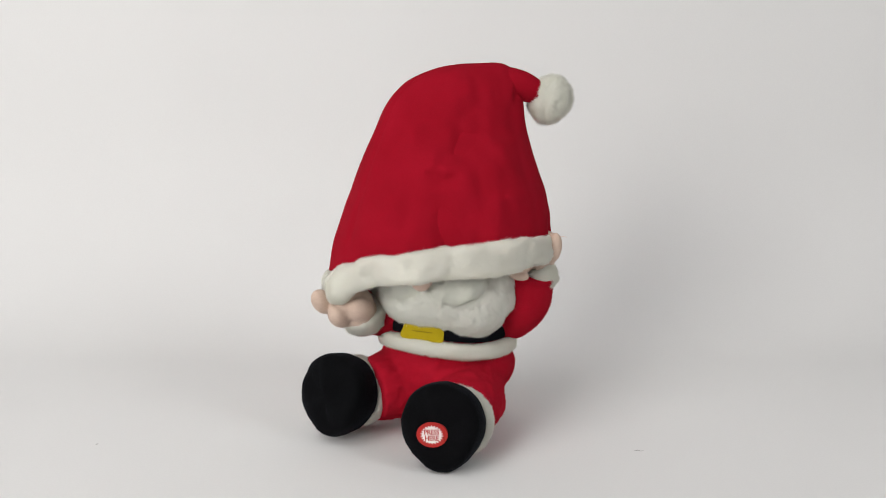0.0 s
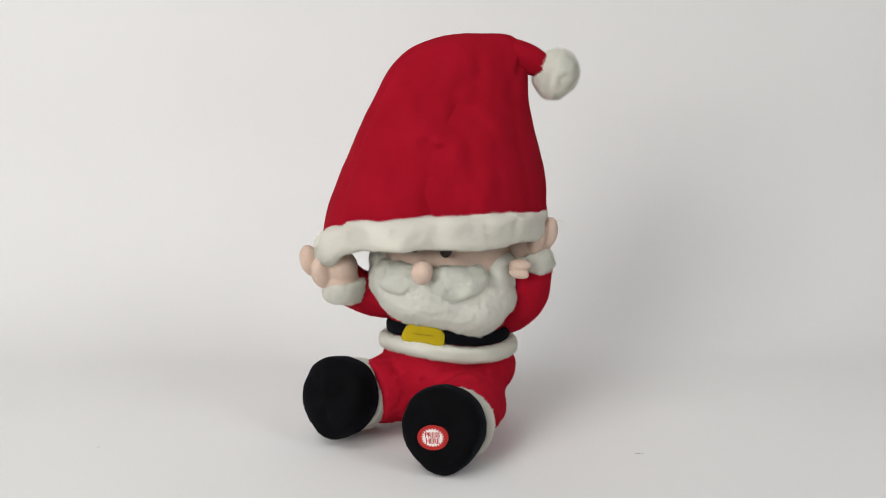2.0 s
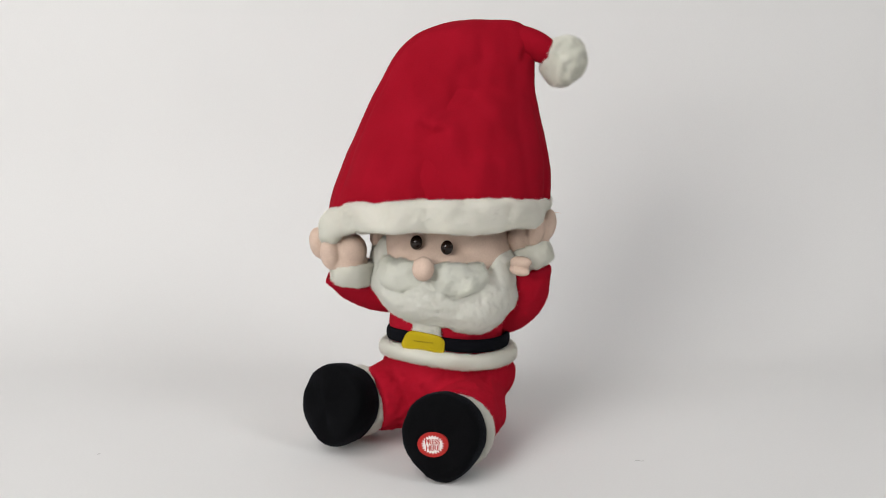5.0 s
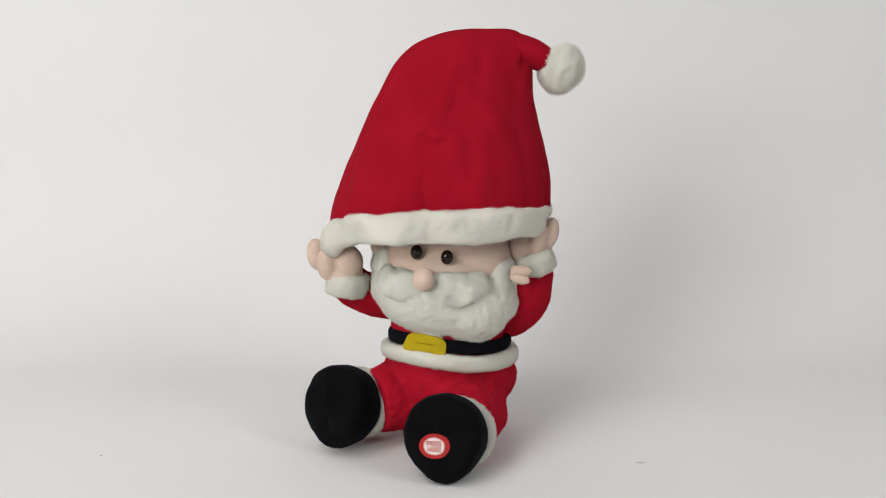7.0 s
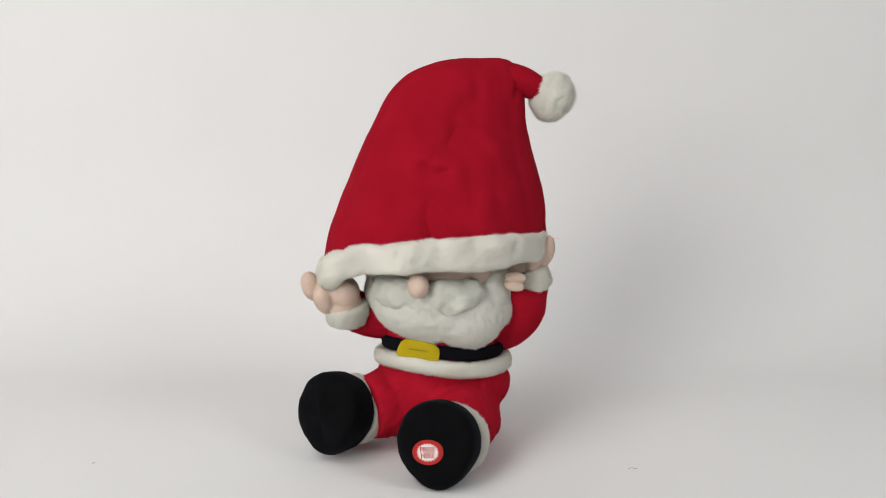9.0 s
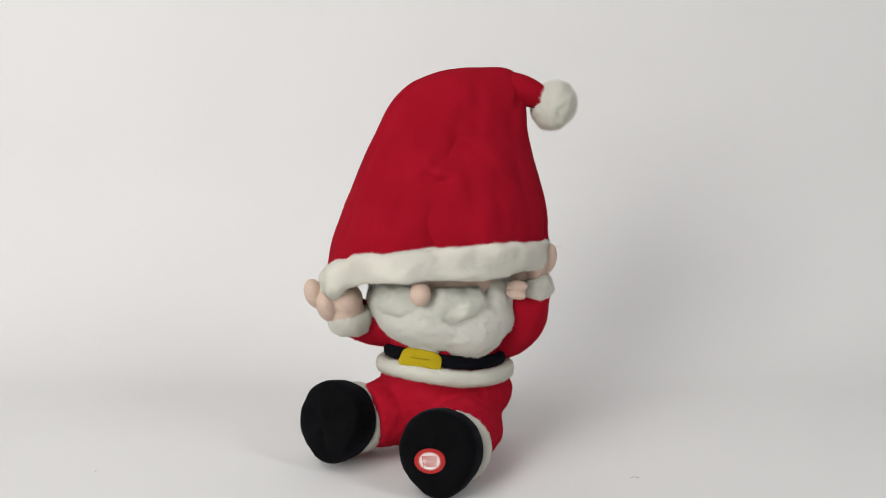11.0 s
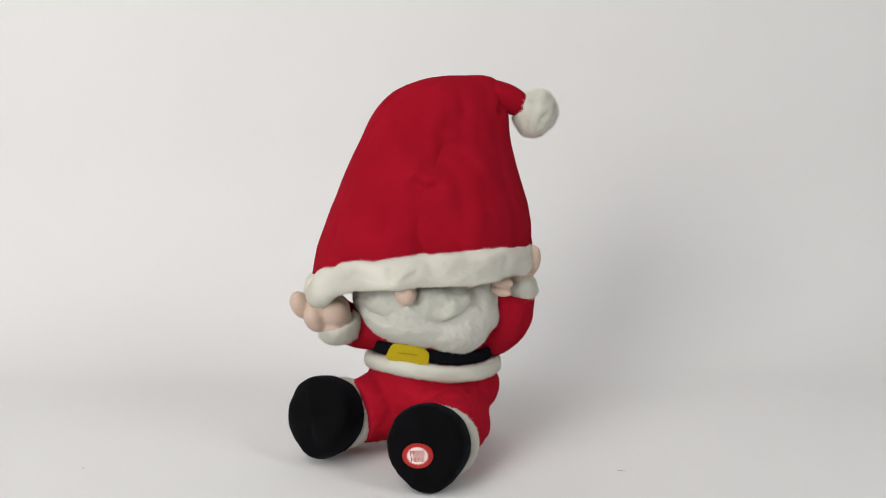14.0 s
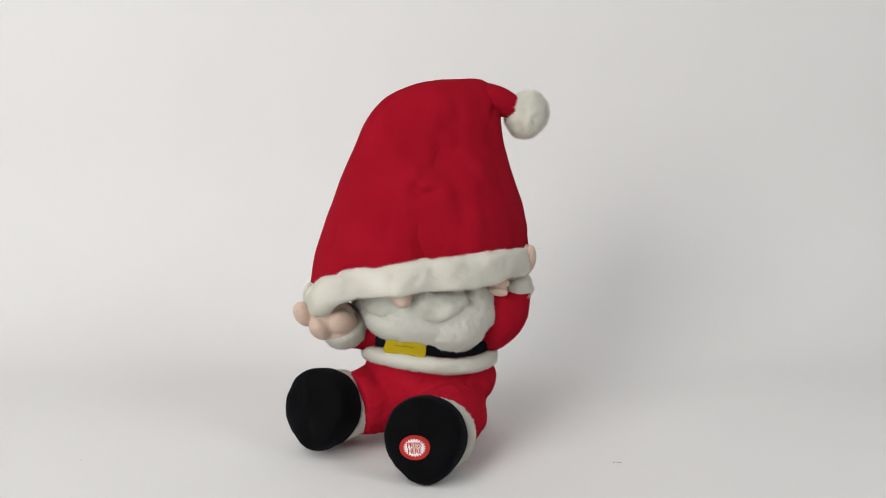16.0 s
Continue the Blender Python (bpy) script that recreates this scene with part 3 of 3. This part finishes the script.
# ---- lint on the paper ----
def lint(at, size):
    path = smooth_path([(-size, 0, 0.0003), (-0.3 * size, 0.2 * size, 0.0007), (0.4 * size, -0.1 * size, 0.0005), (size, 0.25 * size, 0.0003)], 12)
    return tagged(part("lint", tube(path, [0.00022] * 12, 6), LINT, None, at=at), "tiny grey curl of lint on the paper", "lint", "lint on the paper")


lint(pose(0.178, -0.027, 0.0), 0.0042)
lint(pose(-0.315, -0.010, 0.0, 0, 0, 60), 0.0016)


# ---- what moves ----
def motions():
    base = Vector((-0.005, 0, 0.21))
    walk(hat, [(t, Matrix.Translation(base) @ pose(x, y, z, rx, ry, rz)) for t, x, y, z, rx, ry, rz in [
        (0, 0.0049, -0.0113, -0.0461, -4.22, -2.8, 11.2), (0.2, 0.0027, -0.009, -0.0369, -3, -1.9, 10.14),
        (0.5, -0.0002, -0.0054, -0.0203, -1.26, -0.49, 7.78), (0.7, -0.0019, -0.0032, -0.0078, -0.34, 0.54, 4.09),
        (1, -0.0028, -0.001, 0.0091, 0.13, 1.36, -1.15), (1.1, -0.003, -0.0007, 0.0132, 0.11, 1.4, -2.24),
        (1.5, -0.0024, -0.0032, -0.0088, 0.2, 0.27, 2.75), (1.7, -0.0003, -0.0057, -0.0243, -1.14, -1.01, 6.92),
        (2, -0.0023, -0.0035, -0.0143, -0.86, -0, 5.43), (2.2, -0.0022, -0.0008, 0.0002, -0.63, 0.96, 1.48),
        (2.5, -0.0011, 0.0011, 0.0144, -1.32, 1.36, -2.84), (2.7, -0.002, 0.0007, 0.014, -0.84, 1.12, -2.75),
        (3, -0.0024, -0.0015, -0.0035, -0.06, 0.16, 1.49), (3.2, -0.0011, -0.0045, -0.0184, -0.85, -0.45, 6.11),
        (3.5, 0.0029, -0.0093, -0.0364, -2.67, -1.68, 11.94), (3.7, 0.0029, -0.009, -0.0361, -2.76, -1.75, 11.53),
        (4, -0.0008, -0.0047, -0.0188, -1.23, 0.01, 7), (4.2, -0.0013, -0.0015, -0.0059, -0.55, 0.85, 2.52),
        (4.6, -0.0015, 0.001, 0.022, -0.58, 2.36, -4.67), (5.6, 0.0042, -0.0057, -0.0223, -1.64, -1.47, 5.11),
        (6.3, -0.0013, 0.0011, 0.0116, -0.28, 1.39, -1.9), (6.5, 0.0011, 0.0022, 0.0211, -1.91, 1.81, -4.6),
        (6.7, 0.0004, 0.002, 0.0185, -1.17, 1.54, -4.04), (7, 0, -0, -0, -0, -0, -0),
        (7.2, 0.0001, 0.0014, 0.0077, -0.64, 0.62, -1.89), (7.5, 0.0025, 0.0026, 0.0248, -2.26, 1.89, -5.77),
        (7.7, 0.0043, 0.0027, 0.0314, -2.94, 2.26, -7.25), (8, 0.004, 0.0033, 0.0294, -3.06, 2, -7.11),
        (8.2, 0.0014, 0.0025, 0.0192, -1.65, 1.45, -4.71), (8.5, 0.001, -0.0013, -0.0021, -0.38, 0.06, 0.38),
        (8.7, 0.0035, -0.0054, -0.0183, -1.41, -1.04, 4.53), (9, 0.0033, -0.0065, -0.0204, -1.7, -0.88, 5.75),
        (9.2, 0.0001, -0.0025, -0.0068, -0.61, 0.15, 2.38), (10, 0.0003, 0.0009, 0.0267, -0.79, 2.53, -4.85),
        (11.1, 0.0039, -0.0064, -0.0216, -1.68, -1.34, 5.51), (11.3, -0.0022, -0.0028, -0.0132, -0.9, 0.46, 3.57),
        (11.5, -0.0031, 0.0018, -0.0011, -1.01, 0.72, 0.59), (11.7, -0.0022, 0.0026, 0.0092, -1.63, 1.44, -2.26),
        (12, 0.0009, 0.0024, 0.0227, -3.08, 1.97, -5.59), (12.2, -0.0006, 0.0028, 0.0127, -2.06, 1.39, -3.24),
        (12.3, -0.0008, 0.0025, 0.0049, -1.64, 0.87, -1.51), (12.5, -0.0013, 0.0021, -0.0007, -0.99, 0.2, 0.6),
        (12.7, -0.0007, 0.0031, 0.0119, -1.79, 1.2, -2.65), (12.8, 0, 0.0031, 0.0166, -2.31, 1.52, -3.9),
        (13, 0.0023, 0.0026, 0.0274, -3.59, 2.03, -6.29), (13.2, 0.0009, 0.0019, 0.0238, -2.46, 1.45, -5.11),
        (13.5, -0.0011, 0.0005, 0.0048, -0.6, 0, -1.4), (13.7, -0.0012, -0.0017, -0.0113, -1, -0.29, 2.54),
        (13.8, -0.0009, -0.0032, -0.0176, -1.38, -0.51, 4.48), (14, 0.0016, -0.0075, -0.031, -2.59, -1.33, 8.99),
        (14.25, 0.0042, -0.0107, -0.0406, -3.31, -2.65, 12.1), (14.5, 0.0021, -0.0088, -0.0361, -2.47, -1.95, 11.13),
        (14.7, -0.0007, -0.005, -0.0242, -1.5, -0.86, 7.16), (14.8, -0.0016, -0.0033, -0.0178, -1.13, -0.39, 5.27),
        (15, -0.0025, -0.0005, -0.002, -0.61, 0.53, 1.24), (15.2, -0.0032, 0.0005, 0.0103, -0.43, 1.24, -0.72),
        (15.5, -0.0019, -0.0023, -0.0109, -0.75, -0.21, 3.2), (15.7, -0.0002, -0.0058, -0.027, -1.81, -1.48, 7.26),
        (15.8, 0.0012, -0.0078, -0.034, -2.48, -2.17, 9.29), (16, 0.0027, -0.0103, -0.042, -3.37, -2.89, 11.9)
    ]])
    walk(head, [(t, pose(0.003 + x, 0, 0.165 + z, rx, 7, -15)) for t, x, z, rx in [
        (0, 0.001, -0.006, 3.5), (0.2, 0.0008, -0.0058, 1.4506), (0.5, 0.0004, -0.0046, -1.51), (0.7, -0.0002, -0.0034, -2.326),
        (1.0, -0.0008, -0.0005, -2.12), (1.1, -0.0006, 0.0008, -2.069), (1.5, 0.0002, -0.0034, -1.88), (1.7, 0.0005, -0.0051, -0.156),
        (2.0, 0.0001, -0.004, -1.43), (2.2, -0.0001, -0.0015, -2.813), (2.5, -0.0001, 0.0023, -3.19), (2.7, -0.0001, 0.0022, -2.4881),
        (3.0, -0.0001, -0.002, -1.41), (3.2, 0.0003, -0.0044, -0.0442), (3.5, 0.001, -0.006, 3.0), (3.7, 0.0005, -0.006, 2.1738),
        (4.0, -0.0009, -0.0049, -1.8), (4.6, 0.0002, 0.008, -2.63), (5.6, 0.0013, -0.0007, -0.06), (6.3, -0.001, 0.0043, 0.13),
        (6.5, 0.0002, 0.008, -2.63), (6.7, 0.0001, 0.0065, -2.104), (7.0, 0, 0, 0), (7.2, -0.0001, 0.0022, -0.7489),
        (7.5, 0.0005, 0.0091, -3.28), (7.7, 0.0012, 0.0128, -4.3397), (8.0, 0.0011, 0.0122, -3.65), (8.2, 0.0004, 0.007, -2.0985),
        (8.5, 0.0004, 0.0003, -0.51), (8.7, 0.0013, -0.0009, -0.3008), (9.0, 0.0013, -0.0007, -0.06), (10.0, 0.0005, 0.0091, -3.28),
        (11.1, 0.0013, -0.0007, -0.06), (11.5, -0.0015, 0.0002, 0.8), (11.7, -0.001, 0.0039, -0.51), (12.0, -0.0001, 0.0101, -2.44),
        (12.2, -0.0005, 0.0059, -1.0876), (12.3, -0.0007, 0.0032, -0.117), (12.5, -0.0008, 0.0011, 0.54),
        (12.7, -0.0007, 0.0053, -1.3237), (12.8, -0.0006, 0.0073, -2.1184), (13.0, -0.0003, 0.0121, -3.97),
        (13.2, -0.0003, 0.0097, -3.1723), (13.5, -0.0007, 0.0015, -0.24), (13.7, -0.0007, -0.0008, 1.0997),
        (13.8, -0.0006, -0.001, 1.4995), (14.0, -0.0002, -0.0007, 2.18), (14.25, 0.0002, -0.0031, 3.8598), (14.5, 0, -0.005, 4.5),
        (14.7, -0.0004, -0.0037, 3.2446), (14.8, -0.0005, -0.0027, 2.5274), (15.0, -0.0006, 0.0008, 0.62),
        (15.2, -0.0005, 0.005, -0.9938), (15.5, -0.0006, 0.0008, 1.17), (15.7, -0.0004, -0.003, 2.9351),
        (15.8, -0.0002, -0.0043, 3.6452), (16.0, 0, -0.006, 4.5)
    ]])
    for side, sleeve, paw, home, rows in (
            (-1, sleeve_r, paw_r, PAW_R, [
                (0, 0.0148, -0.0478), (0.2, 0.0081, -0.0384), (0.5, -0.0005, -0.0208), (0.7, -0.0038, -0.007), (1.0, -0.0029, 0.0126),
        (1.1, -0.0014, 0.0171), (1.5, -0.0041, -0.0084), (1.7, 0.0004, -0.0246), (2.0, -0.0025, -0.0132), (2.2, -0.0035, 0.0025),
        (2.5, 0.0005, 0.0189), (2.7, 0.0002, 0.0178), (3.0, -0.004, -0.003), (3.2, -0.0014, -0.0194), (3.5, 0.0086, -0.0394),
        (3.7, 0.0085, -0.0384), (4.0, -0.0006, -0.0184), (4.2, -0.0017, -0.0038), (4.6, 0.0061, 0.0265), (5.6, 0.0041, -0.0215),
        (6.3, 0.0012, 0.0164), (6.5, 0.0061, 0.0265), (6.7, 0.0046, 0.0223), (7.0, 0, 0), (7.2, 0.0008, 0.0097), (7.5, 0.0066, 0.0294),
        (7.7, 0.0102, 0.0353), (8.0, 0.0088, 0.0324), (8.2, 0.0035, 0.0215), (8.5, -0.0004, -0.0023), (8.7, 0.0024, -0.0194),
        (9.0, 0.0041, -0.0215), (9.2, -0.0001, -0.0068), (10.0, 0.0066, 0.0294), (11.1, 0.0041, -0.0215), (11.5, -0.0015, 0.0025),
        (11.7, -0.0003, 0.0139), (12.0, 0.0056, 0.0277), (12.2, 0.0014, 0.0166), (12.3, -0.0002, 0.008), (12.5, -0.0003, 0.0008),
        (12.7, 0.0007, 0.0148), (12.8, 0.002, 0.0199), (13.0, 0.007, 0.0311), (13.2, 0.0053, 0.0263), (13.5, -0.0011, 0.0051),
        (13.7, -0.0023, -0.0112), (13.8, -0.0011, -0.018), (14.0, 0.0049, -0.0328), (14.25, 0.012, -0.0441), (14.5, 0.0092, -0.0387),
        (14.7, 0.002, -0.0248), (14.8, -0.0005, -0.0178), (15.0, -0.0028, -0.0009), (15.2, -0.0016, 0.0117), (15.5, -0.0029, -0.0112),
        (15.7, 0.0025, -0.0284), (15.8, 0.0065, -0.0363), (16.0, 0.0125, -0.0453)
            ]),
            (1, sleeve_l, paw_l, PAW_L, [
                (0, 0.0001, -0.026), (0.2, 0.0003, -0.0209), (0.5, 0.0001, -0.0115), (0.7, -0.0011, -0.0048), (1.0, -0.0042, 0.0053),
        (1.1, -0.0049, 0.0078), (1.5, -0.0011, -0.0059), (1.7, -0.0005, -0.0142), (2.0, -0.0017, -0.0087), (2.2, -0.0028, -0.0007),
        (2.5, -0.0053, 0.0089), (2.7, -0.005, 0.0084), (3.0, -0.0015, -0.0028), (3.2, -0.0006, -0.0109), (3.5, -0.0005, -0.0206),
        (3.7, -0.0006, -0.0204), (4.0, -0.0015, -0.011), (4.6, -0.0038, 0.0144), (5.6, 0.0014, -0.0105), (6.5, -0.0038, 0.0144),
        (6.7, -0.003, 0.0123), (7.0, 0, 0), (7.2, -0.0009, 0.0049), (7.5, -0.0032, 0.0162), (7.7, -0.0039, 0.0207),
        (8.0, -0.0031, 0.0193), (8.2, -0.0015, 0.0122), (8.5, 0.0012, -0.0011), (8.7, 0.0019, -0.0091), (9.0, 0.0014, -0.0105),
        (10.0, -0.0032, 0.0162), (11.1, 0.0014, -0.0105), (11.5, -0.0058, 0.0005), (11.7, -0.0066, 0.0078), (12.0, -0.0079, 0.0173),
        (12.2, -0.0061, 0.0106), (12.3, -0.0049, 0.0054), (12.5, -0.0038, 0.0015), (12.7, -0.0053, 0.0101), (12.8, -0.0059, 0.0134),
        (13.0, -0.0075, 0.0208), (13.2, -0.0067, 0.0179), (13.5, -0.004, 0.0047), (13.7, -0.0027, -0.0048), (13.8, -0.0025, -0.0085),
        (14.0, -0.0022, -0.016), (14.25, -0.0019, -0.0211), (14.5, -0.0017, -0.0184), (14.7, -0.0027, -0.012), (14.8, -0.0034, -0.0086),
        (15.0, -0.005, -0.0001), (15.2, -0.0057, 0.0081), (15.5, -0.003, -0.0042), (15.7, -0.0032, -0.0133), (15.8, -0.0034, -0.0173),
        (16.0, -0.0041, -0.0219)
            ])):
        reach, tip, lean = (0.6, 900, 330) if side < 0 else (0.1, 250, 0)
        walk(paw, [(t, Matrix.Translation(home) @ pose(x - (min(0, z) * 0.15 if side > 0 else 0), min(0, z) * reach, z, -min(0, z) * tip, min(0, z) * lean, 0)) for t, x, z in rows])
        walk(sleeve, [(t, pose(x * 0.15 if side < 0 else x * 0.6 - min(0, z) * 0.06, min(0, z) * 0.3, z * (0.55 if side < 0 else 0.5))) for t, x, z in rows])


motions()
